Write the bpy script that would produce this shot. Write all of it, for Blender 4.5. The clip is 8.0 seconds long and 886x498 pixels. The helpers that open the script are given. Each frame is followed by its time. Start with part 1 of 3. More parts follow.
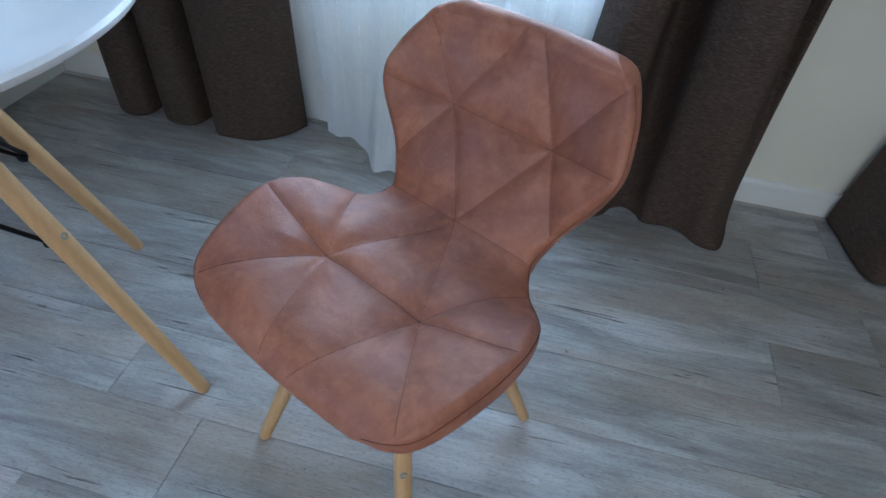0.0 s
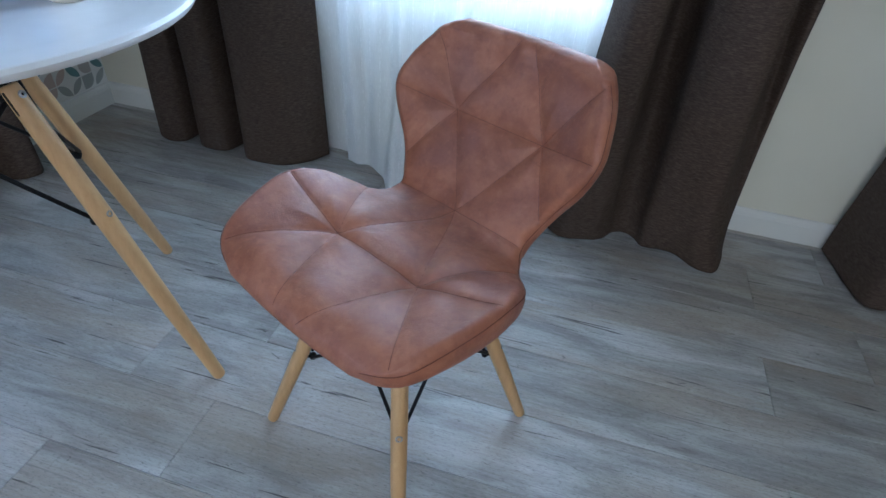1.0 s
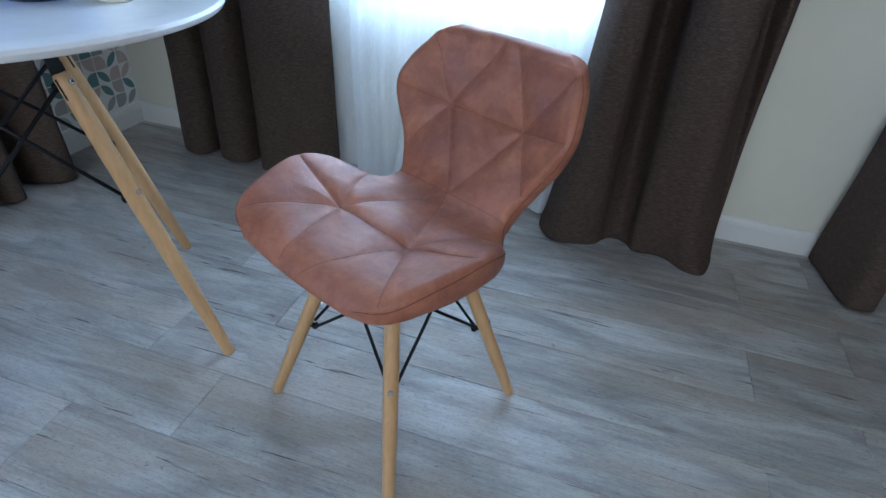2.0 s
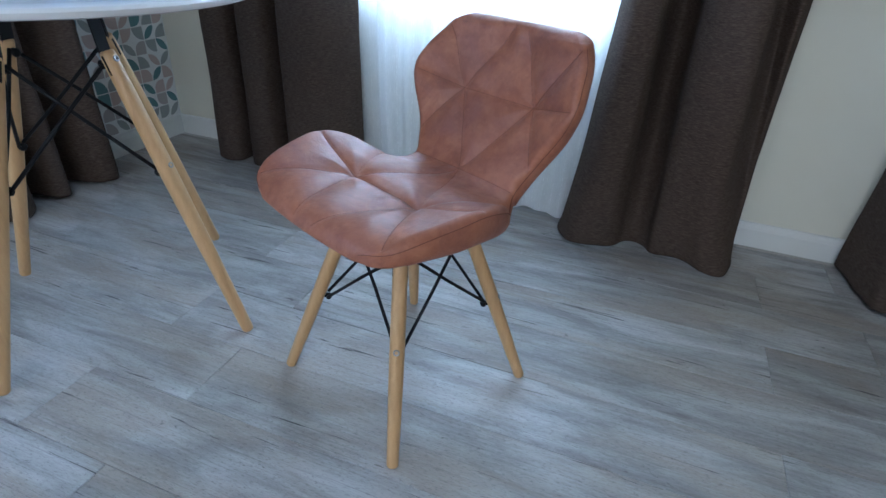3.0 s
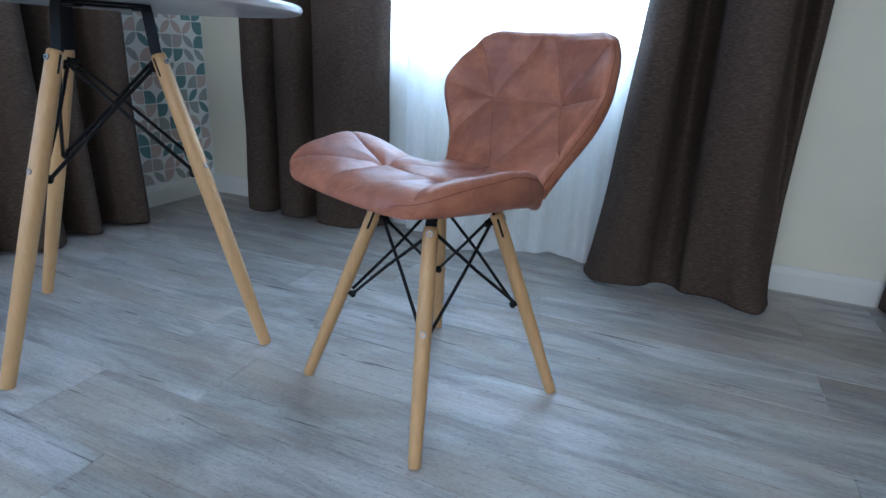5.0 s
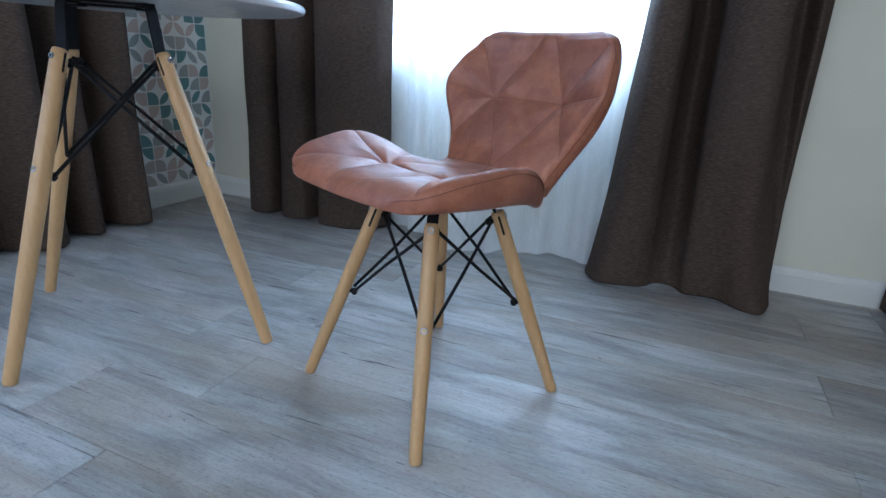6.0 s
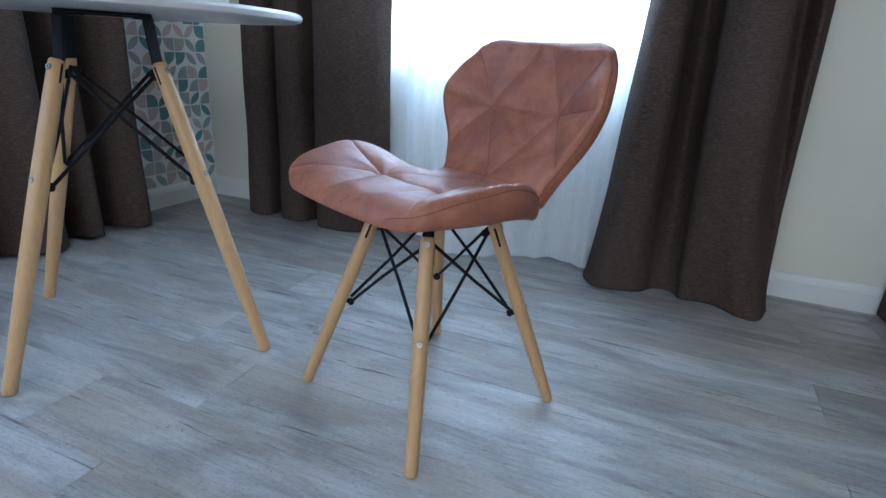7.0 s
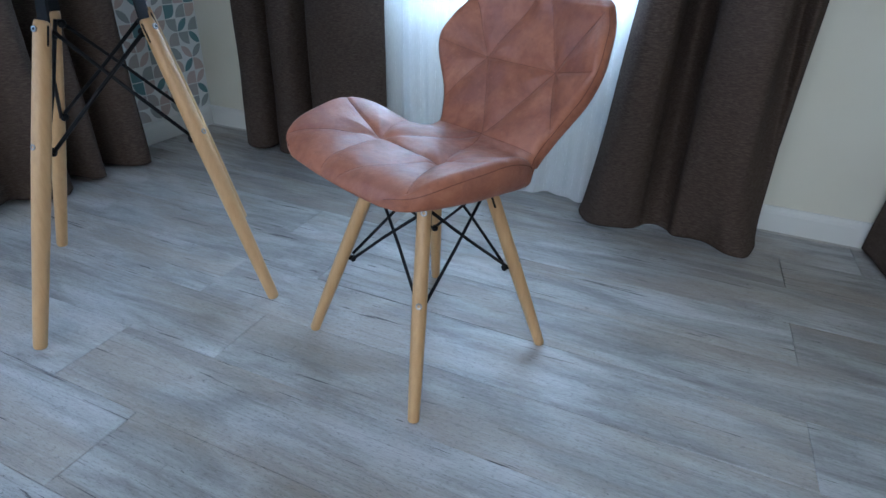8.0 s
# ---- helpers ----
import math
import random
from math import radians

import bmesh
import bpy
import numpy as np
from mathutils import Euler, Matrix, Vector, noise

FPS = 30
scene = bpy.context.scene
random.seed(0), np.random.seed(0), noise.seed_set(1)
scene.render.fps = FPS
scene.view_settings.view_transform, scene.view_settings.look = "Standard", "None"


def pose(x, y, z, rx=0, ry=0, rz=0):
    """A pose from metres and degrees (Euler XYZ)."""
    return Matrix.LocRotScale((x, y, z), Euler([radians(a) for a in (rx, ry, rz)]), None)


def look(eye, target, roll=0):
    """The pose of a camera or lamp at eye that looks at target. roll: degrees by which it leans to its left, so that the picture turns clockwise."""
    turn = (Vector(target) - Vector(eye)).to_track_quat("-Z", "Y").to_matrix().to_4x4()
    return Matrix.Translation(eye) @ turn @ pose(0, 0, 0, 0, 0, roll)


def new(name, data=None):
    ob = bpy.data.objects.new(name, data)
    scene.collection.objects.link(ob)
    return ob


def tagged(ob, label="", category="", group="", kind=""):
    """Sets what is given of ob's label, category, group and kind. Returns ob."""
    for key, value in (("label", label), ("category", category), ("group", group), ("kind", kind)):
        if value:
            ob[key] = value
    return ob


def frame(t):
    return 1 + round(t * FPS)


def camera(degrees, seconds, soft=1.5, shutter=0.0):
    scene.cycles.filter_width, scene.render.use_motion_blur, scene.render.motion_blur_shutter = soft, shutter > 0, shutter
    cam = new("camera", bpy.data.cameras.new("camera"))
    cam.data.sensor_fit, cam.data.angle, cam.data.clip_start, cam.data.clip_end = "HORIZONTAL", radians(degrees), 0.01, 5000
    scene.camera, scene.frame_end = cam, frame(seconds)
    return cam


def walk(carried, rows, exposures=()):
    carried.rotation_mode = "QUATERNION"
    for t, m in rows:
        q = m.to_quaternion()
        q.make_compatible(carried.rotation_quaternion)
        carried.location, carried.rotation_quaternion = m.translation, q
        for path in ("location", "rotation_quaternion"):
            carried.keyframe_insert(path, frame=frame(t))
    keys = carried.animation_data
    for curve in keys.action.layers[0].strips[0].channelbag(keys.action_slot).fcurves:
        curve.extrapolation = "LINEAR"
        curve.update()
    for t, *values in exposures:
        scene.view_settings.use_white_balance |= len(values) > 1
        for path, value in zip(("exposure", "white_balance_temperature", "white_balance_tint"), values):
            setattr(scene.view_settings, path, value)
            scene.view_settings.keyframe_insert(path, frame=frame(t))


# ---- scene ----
cam = camera(77.7, 8.0)
PATH = [
    (0, (0.085, 0.018, 1.027), (-0.169, 1.415, -0.382), 5.1),
    (0.5, (0.126, -0.041, 1.012), (-0.182, 1.423, -0.314), 4.9),
    (1, (0.154, -0.117, 0.997), (-0.21, 1.399, -0.255), 4.6),
    (1.2, (0.164, -0.152, 0.993), (-0.219, 1.384, -0.23), 4.7),
    (2.5, (0.287, -0.284, 0.923), (-0.216, 1.318, -0.164), 3.4),
    (3, (0.314, -0.324, 0.868), (-0.269, 1.296, -0.149), 3.1),
    (3.5, (0.321, -0.354, 0.815), (-0.314, 1.306, -0.103), 3.0),
    (4, (0.326, -0.368, 0.764), (-0.354, 1.34, -0.024), 2.9),
    (4.3, (0.325, -0.373, 0.729), (-0.376, 1.35, -0.005), 2.8),
    (4.5, (0.323, -0.384, 0.705), (-0.381, 1.351, 0.004), 3.0),
    (5, (0.33, -0.397, 0.655), (-0.387, 1.347, -0.011), 3.0),
    (6.5, (0.335, -0.405, 0.643), (-0.391, 1.342, -0.006), 3.1),
    (7, (0.338, -0.394, 0.676), (-0.387, 1.346, 0.006), 3.1),
    (7.5, (0.34, -0.394, 0.715), (-0.361, 1.303, -0.078), 2.9),
    (8, (0.338, -0.387, 0.791), (-0.321, 1.225, -0.191), 2.5),
]
walk(cam, [(t, look(eye, target, roll)) for t, eye, target, roll in PATH], [(0.0, -0.30, 5440, 10), (1.0, -0.29, 5440, 10), (2.5, -0.19, 5330, 10), (4.0, -0.09, 5330, 10), (8.0, -0.10, 5310, 10)])

# ---- world, light ----
world = bpy.data.worlds.new("world")
scene.world = world
world.use_nodes = True
wn = world.node_tree.nodes
sky = wn.new("ShaderNodeTexSky")
sky.sky_type, sky.sun_disc = "NISHITA", False
sky.sun_elevation, sky.sun_rotation = radians(40), radians(150)
world.node_tree.links.new(sky.outputs[0], wn["Background"].inputs[0])
wn["Background"].inputs[1].default_value = 0.12


def area_lamp(name, m, sx, sy, watts, colour):
    d = bpy.data.lights.new(name, "AREA")
    d.shape, d.size, d.size_y, d.energy, d.color = "RECTANGLE", sx, sy, watts, colour
    ob = new(name, d)
    ob.matrix_world = m
    return ob


area_lamp("window_daylight", look((-0.25, 1.785, 1.34), (-0.25, 0.785, 0.90)), 1.45, 1.30, 68, (0.58, 0.79, 1.0))
# Added fill from behind; the legs' shadows point to an unseen source there.
area_lamp("rear_fill_light", look((0.30, -2.62, 1.60), (0.30, 0.0, 0.30)), 3.0, 1.3, 43, (1.0, 0.96, 0.90))
area_lamp("side_window_daylight", look((-1.78, -0.62, 1.40), (-0.2, 0.0, 0.0)), 1.0, 1.3, 14, (0.38, 0.64, 1.0))


# ---- materials ----
class Nodes:
    """A small wrapper round a material's node tree."""

    def __init__(self, name):
        self.mat = bpy.data.materials.new(name)
        self.mat.use_nodes = True
        self.t = self.mat.node_tree
        self.bsdf = self.t.nodes["Principled BSDF"]

    def add(self, kind, **inputs):
        n = self.t.nodes.new("ShaderNode" + kind)
        for k, v in inputs.items():
            n.inputs[k.replace("_", " ")].default_value = v
        return n

    def link(self, a, b):
        self.t.links.new(a, b)

    def coords(self, scale=(1, 1, 1), shift=None):
        c = self.add("TexCoord")
        m = self.add("Mapping")
        m.inputs["Scale"].default_value = scale
        self.link(c.outputs["Object"], m.inputs["Vector"])
        if shift is not None:
            self.link(shift, m.inputs["Location"])
        return m.outputs[0]

    def noise(self, vec, scale, detail=4.0, rough=0.55, distort=0.0):
        n = self.add("TexNoise", Scale=scale, Detail=detail, Roughness=rough, Distortion=distort)
        self.link(vec, n.inputs["Vector"])
        return n.outputs["Fac"]

    def ramp(self, fac, stops):
        r = self.add("ValToRGB")
        e = r.color_ramp.elements
        while len(e) < len(stops):
            e.new(0.5)
        for el, (p, c) in zip(e, stops):
            el.position, el.color = p, (*c, 1) if len(c) == 3 else c
        self.link(fac, r.inputs[0])
        return r.outputs[0]

    def mix(self, a, b, fac, mode="MIX"):
        m = self.add("Mix")
        m.data_type, m.blend_type = "RGBA", mode
        if isinstance(fac, (int, float)):
            m.inputs[0].default_value = fac
        else:
            self.link(fac, m.inputs[0])
        for i, v in ((6, a), (7, b)):
            if isinstance(v, tuple):
                m.inputs[i].default_value = (*v, 1)
            else:
                self.link(v, m.inputs[i])
        return m.outputs[2]

    def math(self, op, a, b=0.0):
        m = self.add("Math")
        m.operation = op
        for i, v in ((0, a), (1, b)):
            if isinstance(v, (int, float)):
                m.inputs[i].default_value = v
            else:
                self.link(v, m.inputs[i])
        return m.outputs[0]

    def bump(self, height, strength, dist):
        b = self.add("Bump", Strength=strength, Distance=dist)
        self.link(height, b.inputs["Height"])
        self.link(b.outputs[0], self.bsdf.inputs["Normal"])

    def set(self, colour=None, rough=None, **kw):
        for key, v in (("Base Color", colour), ("Roughness", rough)):
            if v is None:
                continue
            if isinstance(v, (int, float)):
                self.bsdf.inputs[key].default_value = v
            elif isinstance(v, tuple):
                self.bsdf.inputs[key].default_value = (*v, 1)
            else:
                self.link(v, self.bsdf.inputs[key])
        for k, v in kw.items():
            self.bsdf.inputs[k.replace("_", " ")].default_value = v
        return self.mat


def leather_material():
    n = Nodes("brown_leather")
    v = n.coords()
    wide = n.noise(v, 6, 4, 0.55, 0.8)
    big = n.noise(v, 14, 5, 0.62, 0.6)
    mid = n.noise(v, 42, 4, 0.6, 0.3)
    base = n.ramp(big, [(0.34, (0.248, 0.087, 0.048)), (0.5, (0.325, 0.120, 0.066)), (0.66, (0.395, 0.156, 0.089))])
    # dull plum-grey bloom in broad patches, rubbed ochre and dark pull-up marks
    base = n.mix(base, (0.240, 0.100, 0.080), n.ramp(wide, [(0.50, (0, 0, 0)), (0.66, (0.60, 0.60, 0.60))]))
    worn = n.mix(base, (0.175, 0.068, 0.050), n.ramp(mid, [(0.50, (0, 0, 0)), (0.72, (0.36, 0.36, 0.36))]))
    scuff = n.noise(v, 110, 5, 0.68, 0.6)
    worn = n.mix(worn, (0.46, 0.205, 0.118), n.ramp(scuff, [(0.54, (0, 0, 0)), (0.70, (0.30, 0.30, 0.30))]))
    worn = n.mix(worn, (0.16, 0.058, 0.038), n.ramp(scuff, [(0.30, (0.28, 0.28, 0.28)), (0.45, (0, 0, 0))]))
    cells = n.add("TexVoronoi", Scale=520)
    n.link(v, cells.inputs["Vector"])
    h = n.math("ADD", n.math("MULTIPLY", cells.outputs["Distance"], 0.5), n.noise(v, 130, 5))
    h = n.math("ADD", h, n.math("MULTIPLY", n.noise(v, 34, 3, 0.5, 1.2), 1.2))
    n.bump(h, 0.26, 0.0016)
    return n.set(worn, n.ramp(mid, [(0.3, (0.38, 0.38, 0.38)), (0.7, (0.52, 0.52, 0.52))]), Specular_IOR_Level=0.42)


def wood_material():
    n = Nodes("beech_wood")
    v = n.coords((60, 60, 3))
    grain = n.noise(v, 2.2, 6, 0.6, 0.3)
    flecks = n.noise(n.coords((420, 420, 22)), 1.0, 2)
    c = n.ramp(grain, [(0.3, (0.495, 0.300, 0.135)), (0.7, (0.555, 0.350, 0.166))])
    c = n.mix(c, (0.36, 0.20, 0.08), n.ramp(flecks, [(0.56, (0, 0, 0)), (0.76, (0.22, 0.22, 0.22))]))
    n.bump(grain, 0.05, 0.001)
    return n.set(c, 0.42)


def black_metal():
    n = Nodes("black_painted_steel")
    f = n.noise(n.coords(), 300, 3)
    n.bump(f, 0.12, 0.0006)
    return n.set((0.008, 0.0085, 0.010), 0.52, Specular_IOR_Level=0.18)


def bright_metal():
    n = Nodes("zinc_screw_metal")
    f = n.noise(n.coords(), 400, 2)
    return n.set(n.ramp(f, [(0.3, (0.26, 0.26, 0.25)), (0.7, (0.42, 0.42, 0.41))]), 0.40, Metallic=1.0)


def table_white():
    n = Nodes("white_lacquer")
    f = n.noise(n.coords(), 5, 4)
    return n.set(n.ramp(f, [(0.3, (0.68, 0.69, 0.70)), (0.7, (0.73, 0.74, 0.75))]), n.ramp(n.noise(n.coords(), 40), [(0.3, (0.16, 0.16, 0.16)), (0.7, (0.24, 0.24, 0.24))]))


def floor_material():
    n = Nodes("grey_washed_oak_vinyl")
    info = n.add("ObjectInfo")
    comb = n.add("CombineXYZ")
    n.link(n.math("MULTIPLY", info.outputs["Random"], 37.0), comb.inputs[0])
    n.link(n.math("MULTIPLY", info.outputs["Random"], 91.0), comb.inputs[1])
    at = lambda x, y: n.coords((x, y, 1.0), comb.outputs[0])
    broad = n.noise(at(1.5, 6.0), 2.0, 6, 0.60, 0.8)
    patch = n.noise(at(1.9, 7.0), 1.0, 4, 0.55, 0.4)
    streak = n.noise(at(1.1, 24.0), 2.4, 8, 0.72, 1.2)
    flake = n.noise(at(30.0, 190.0), 1.0, 6, 0.72, 0.5)
    grain = n.noise(at(3.2, 300.0), 1.0, 4, 0.65, 0.2)
    c = n.ramp(broad, [(0.36, (0.220, 0.208, 0.190)), (0.49, (0.345, 0.334, 0.313)), (0.62, (0.500, 0.493, 0.476))])
    c = n.mix(c, n.ramp(streak, [(0.36, (0.165, 0.156, 0.147)), (0.47, (0.335, 0.330, 0.320)), (0.62, (0.535, 0.533, 0.525))]), 0.23)
    # warm worn patches in the wash
    c = n.mix(c, (0.340, 0.285, 0.228), n.ramp(patch, [(0.46, (0, 0, 0)), (0.62, (0.60, 0.60, 0.60))]))
    c = n.mix(c, (0.60, 0.60, 0.595), n.ramp(flake, [(0.52, (0, 0, 0)), (0.62, (0.16, 0.16, 0.16))]))
    c = n.mix(c, (0.13, 0.122, 0.115), n.ramp(flake, [(0.34, (0.24, 0.24, 0.24)), (0.44, (0, 0, 0))]))
    c = n.mix(c, (0.12, 0.112, 0.105), n.ramp(grain, [(0.33, (0.38, 0.38, 0.38)), (0.43, (0, 0, 0))]))
    speck = n.noise(at(95.0, 380.0), 1.0, 3, 0.65)
    c = n.mix(c, (0.10, 0.095, 0.09), n.ramp(speck, [(0.32, (0.50, 0.50, 0.50)), (0.46, (0, 0, 0))]))
    # short dark cracks and knots along the grain
    crack = n.noise(at(4.2, 120.0), 1.0, 3, 0.5, 1.0)
    c = n.mix(c, (0.050, 0.043, 0.040), n.ramp(crack, [(0.285, (0.9, 0.9, 0.9)), (0.325, (0, 0, 0))]))
    knot = n.noise(at(14.0, 46.0), 1.0, 4, 0.6, 2.2)
    c = n.mix(c, (0.075, 0.066, 0.060), n.ramp(knot, [(0.265, (0.85, 0.85, 0.85)), (0.325, (0, 0, 0))]))
    tone = n.ramp(info.outputs["Random"], [(0.0, (0.87, 0.855, 0.835)), (0.5, (0.97, 0.97, 0.97)), (1.0, (1.14, 1.15, 1.16))])
    c = n.mix(c, tone, 1.0, "MULTIPLY")
    n.bump(n.math("ADD", grain, n.math("MULTIPLY", streak, 0.5)), 0.20, 0.0012)
    return n.set(c, n.ramp(streak, [(0.3, (0.52, 0.52, 0.52)), (0.7, (0.38, 0.38, 0.38))]))


def curtain_fabric():
    n = Nodes("brown_slub_linen")
    v = n.coords((70, 70, 480))
    slub = n.noise(v, 1.0, 4, 0.7)
    weft = n.noise(n.coords((900, 900, 900)), 1.0, 2)
    c = n.ramp(slub, [(0.30, (0.044, 0.0310, 0.0245)), (0.50, (0.079, 0.0575, 0.0455)), (0.72, (0.142, 0.110, 0.091))])
    c = n.mix(c, (0.044, 0.028, 0.020), n.math("MULTIPLY", weft, 0.35))
    n.bump(n.math("ADD", slub, weft), 0.35, 0.001)
    return n.set(c, 0.95, Specular_IOR_Level=0.1)


def sheer_fabric():
    n = Nodes("white_voile")
    t = n.t
    # rows of fine woven dashes
    c = n.add("TexCoord")
    sep = n.add("SeparateXYZ")
    n.link(c.outputs["Object"], sep.inputs[0])
    line = n.math("LESS_THAN", n.math("FRACT", n.math("MULTIPLY", sep.outputs[0], 31.0)), 0.07)
    dash = n.math("LESS_THAN", n.math("FRACT", n.math("MULTIPLY", sep.outputs[2], 55.0)), 0.65)
    weave = n.noise(n.coords((300, 300, 40)), 1.0, 2)
    stripe = n.math("ADD", weave, n.math("MULTIPLY", n.math("MULTIPLY", line, dash), 0.20))
    cloth = n.add("BsdfTranslucent")
    cloth.inputs[0].default_value = (0.92, 0.94, 0.95, 1)
    front = n.add("BsdfDiffuse")
    front.inputs[0].default_value = (0.90, 0.92, 0.94, 1)
    clear = n.add("BsdfTransparent")
    a, b = n.add("MixShader"), n.add("MixShader")
    a.inputs[0].default_value = 0.68
    n.link(cloth.outputs[0], a.inputs[1])
    n.link(front.outputs[0], a.inputs[2])
    n.link(n.ramp(stripe, [(0.3, (0.27, 0.27, 0.27)), (0.6, (0.23, 0.23, 0.23)), (0.85, (0.10, 0.10, 0.10))]), b.inputs[0])
    n.link(a.outputs[0], b.inputs[1])
    n.link(clear.outputs[0], b.inputs[2])
    n.link(b.outputs[0], t.nodes["Material Output"].inputs[0])
    return n.mat


def paint(name, colour, rough=0.6, grain=220, bump=0.10):
    n = Nodes(name)
    f = n.noise(n.coords(), grain, 4)
    g = n.noise(n.coords(), 1.7, 3)
    dark = tuple(c * 0.94 for c in colour)
    n.bump(f, bump, 0.0015)
    return n.set(n.ramp(g, [(0.35, dark), (0.65, colour)]), rough)


def glass(name, colour, rough=0.0):
    n = Nodes(name)
    return n.set(colour, rough, Transmission_Weight=1.0, IOR=1.46)


def glow(name, colour, strength):
    n = Nodes(name)
    return n.set((0, 0, 0), 1.0, Emission_Color=(*colour, 1), Emission_Strength=strength)


LEATHER, WOOD, BLACK, ZINC, LACQUER = leather_material(), wood_material(), black_metal(), bright_metal(), table_white()
FLOOR, CURTAIN, SHEER = floor_material(), curtain_fabric(), sheer_fabric()
CREAM = paint("cream_wall_paint", (0.72, 0.70, 0.59))
PAPER = paint("pale_grey_wallpaper", (0.79, 0.80, 0.78), 0.7)
SKIRT = paint("white_skirting_paint", (0.71, 0.72, 0.69), 0.4, 90, 0.03)
CEILING = paint("white_ceiling_paint", (0.80, 0.80, 0.79), 0.8)
UPVC = paint("white_plastic", (0.80, 0.81, 0.82), 0.35, 60, 0.02)
PRINTS = [paint("teal_print", (0.13, 0.255, 0.265), 0.7), paint("slate_print", (0.345, 0.37, 0.36), 0.7),
          paint("rose_print", (0.56, 0.45, 0.41), 0.7), paint("taupe_print", (0.45, 0.415, 0.395), 0.7)]
THREAD = paint("dark_red_thread", (0.170, 0.060, 0.036), 0.8)
CORD = paint("dark_piping_cord", (0.165, 0.058, 0.036), 0.8)
GROUT = paint("dark_joint", (0.09, 0.086, 0.083), 0.9)
PANE = glass("window_glass", (1, 1, 1))
BLUE = glass("cobalt_glass", (0.08, 0.34, 0.82), 0.03)
CERAMIC = paint("white_ceramic", (0.80, 0.775, 0.70), 0.3, 60, 0.02)


# ---- mesh helpers ----
def part(name, bm, material, parent=None, label="", smooth=True):
    me = bpy.data.meshes.new(name)
    bm.to_mesh(me)
    bm.free()
    me.materials.append(material)
    if smooth:
        me.shade_smooth()
    ob = new(name, me)
    if parent is not None:
        ob.parent = parent
    if label:
        tagged(ob, label)
    return ob


def sharpen(ob, degrees=40):
    ob.data.set_sharp_from_angle(angle=radians(degrees))
    return ob


def box(x0, x1, y0, y1, z0, z1, bevel=0.0, seg=2):
    bm = bmesh.new()
    bmesh.ops.create_cube(bm, size=1)
    for v in bm.verts:
        v.co = Vector(((x0 + x1) / 2 + v.co.x * (x1 - x0), (y0 + y1) / 2 + v.co.y * (y1 - y0), (z0 + z1) / 2 + v.co.z * (z1 - z0)))
    if bevel:
        bmesh.ops.bevel(bm, geom=list(bm.edges), offset=bevel, segments=seg, affect="EDGES", profile=0.5)
    return bm


def tube(bm, pts, radii, sides=12, cap=True):
    """A round bar along pts."""
    pts = [Vector(p) for p in pts]
    rings = []
    ref = None
    for i, p in enumerate(pts):
        d = (pts[min(i + 1, len(pts) - 1)] - pts[max(i - 1, 0)]).normalized()
        if ref is None:
            ref = d.orthogonal().normalized()
        ref = (ref - d * ref.dot(d)).normalized()
        side = d.cross(ref)
        r = radii[i] if isinstance(radii, (list, tuple)) else radii
        rings.append([bm.verts.new(p + r * (math.cos(a) * ref + math.sin(a) * side)) for a in (2 * math.pi * k / sides for k in range(sides))])
    for a, b in zip(rings, rings[1:]):
        for k in range(sides):
            bm.faces.new((a[k], a[(k + 1) % sides], b[(k + 1) % sides], b[k]))
    if cap:
        bm.faces.new(rings[0][::-1])
        bm.faces.new(rings[-1])
    return bm


def lathe(profile, sides=64):
    """A turned body: profile of (radius, z), from the bottom's middle to the top's."""
    bm = bmesh.new()
    rings = []
    for r, z in profile:
        if r < 1e-6:
            rings.append([bm.verts.new((0, 0, z))])
        else:
            rings.append([bm.verts.new((r * math.cos(2 * math.pi * k / sides), r * math.sin(2 * math.pi * k / sides), z)) for k in range(sides)])
    for a, b in zip(rings, rings[1:]):
        for k in range(sides):
            j = (k + 1) % sides
            if len(a) == 1 and len(b) > 1:
                bm.faces.new((a[0], b[j], b[k]))
            elif len(b) == 1 and len(a) > 1:
                bm.faces.new((a[k], a[j], b[0]))
            elif len(a) > 1:
                bm.faces.new((a[k], a[j], b[j], b[k]))
    return bm


def spline(table, x):
    """Smooth values between the rows of a table whose first column rises."""
    k = max(i for i in range(len(table) - 1) if table[i][0] <= x + 1e-9)
    p = [table[max(0, min(len(table) - 1, k + j))] for j in (-1, 0, 1, 2)]
    h = p[2][0] - p[1][0]
    f = (x - p[1][0]) / h
    out = []
    for c in range(1, len(table[0])):
        m1 = (p[2][c] - p[0][c]) / max(1e-9, p[2][0] - p[0][0]) * h
        m2 = (p[3][c] - p[1][c]) / max(1e-9, p[3][0] - p[1][0]) * h
        out.append((2 * f**3 - 3 * f**2 + 1) * p[1][c] + (f**3 - 2 * f**2 + f) * m1 + (3 * f**2 - 2 * f**3) * p[2][c] + (f**3 - f**2) * m2)
    return out


# ---- room ----
WX0, WX1, WY0, WY1, TOP = -1.634, 2.3, -2.75, 1.527, 2.6
W_IN = (-1.02, 0.52, 0.63, 2.05)      # the window's opening: x0, x1, z0, z1
R_IN = (-1.3, 1.9, 0.85, 2.25)        # the opening of the rear window, added for the fill light


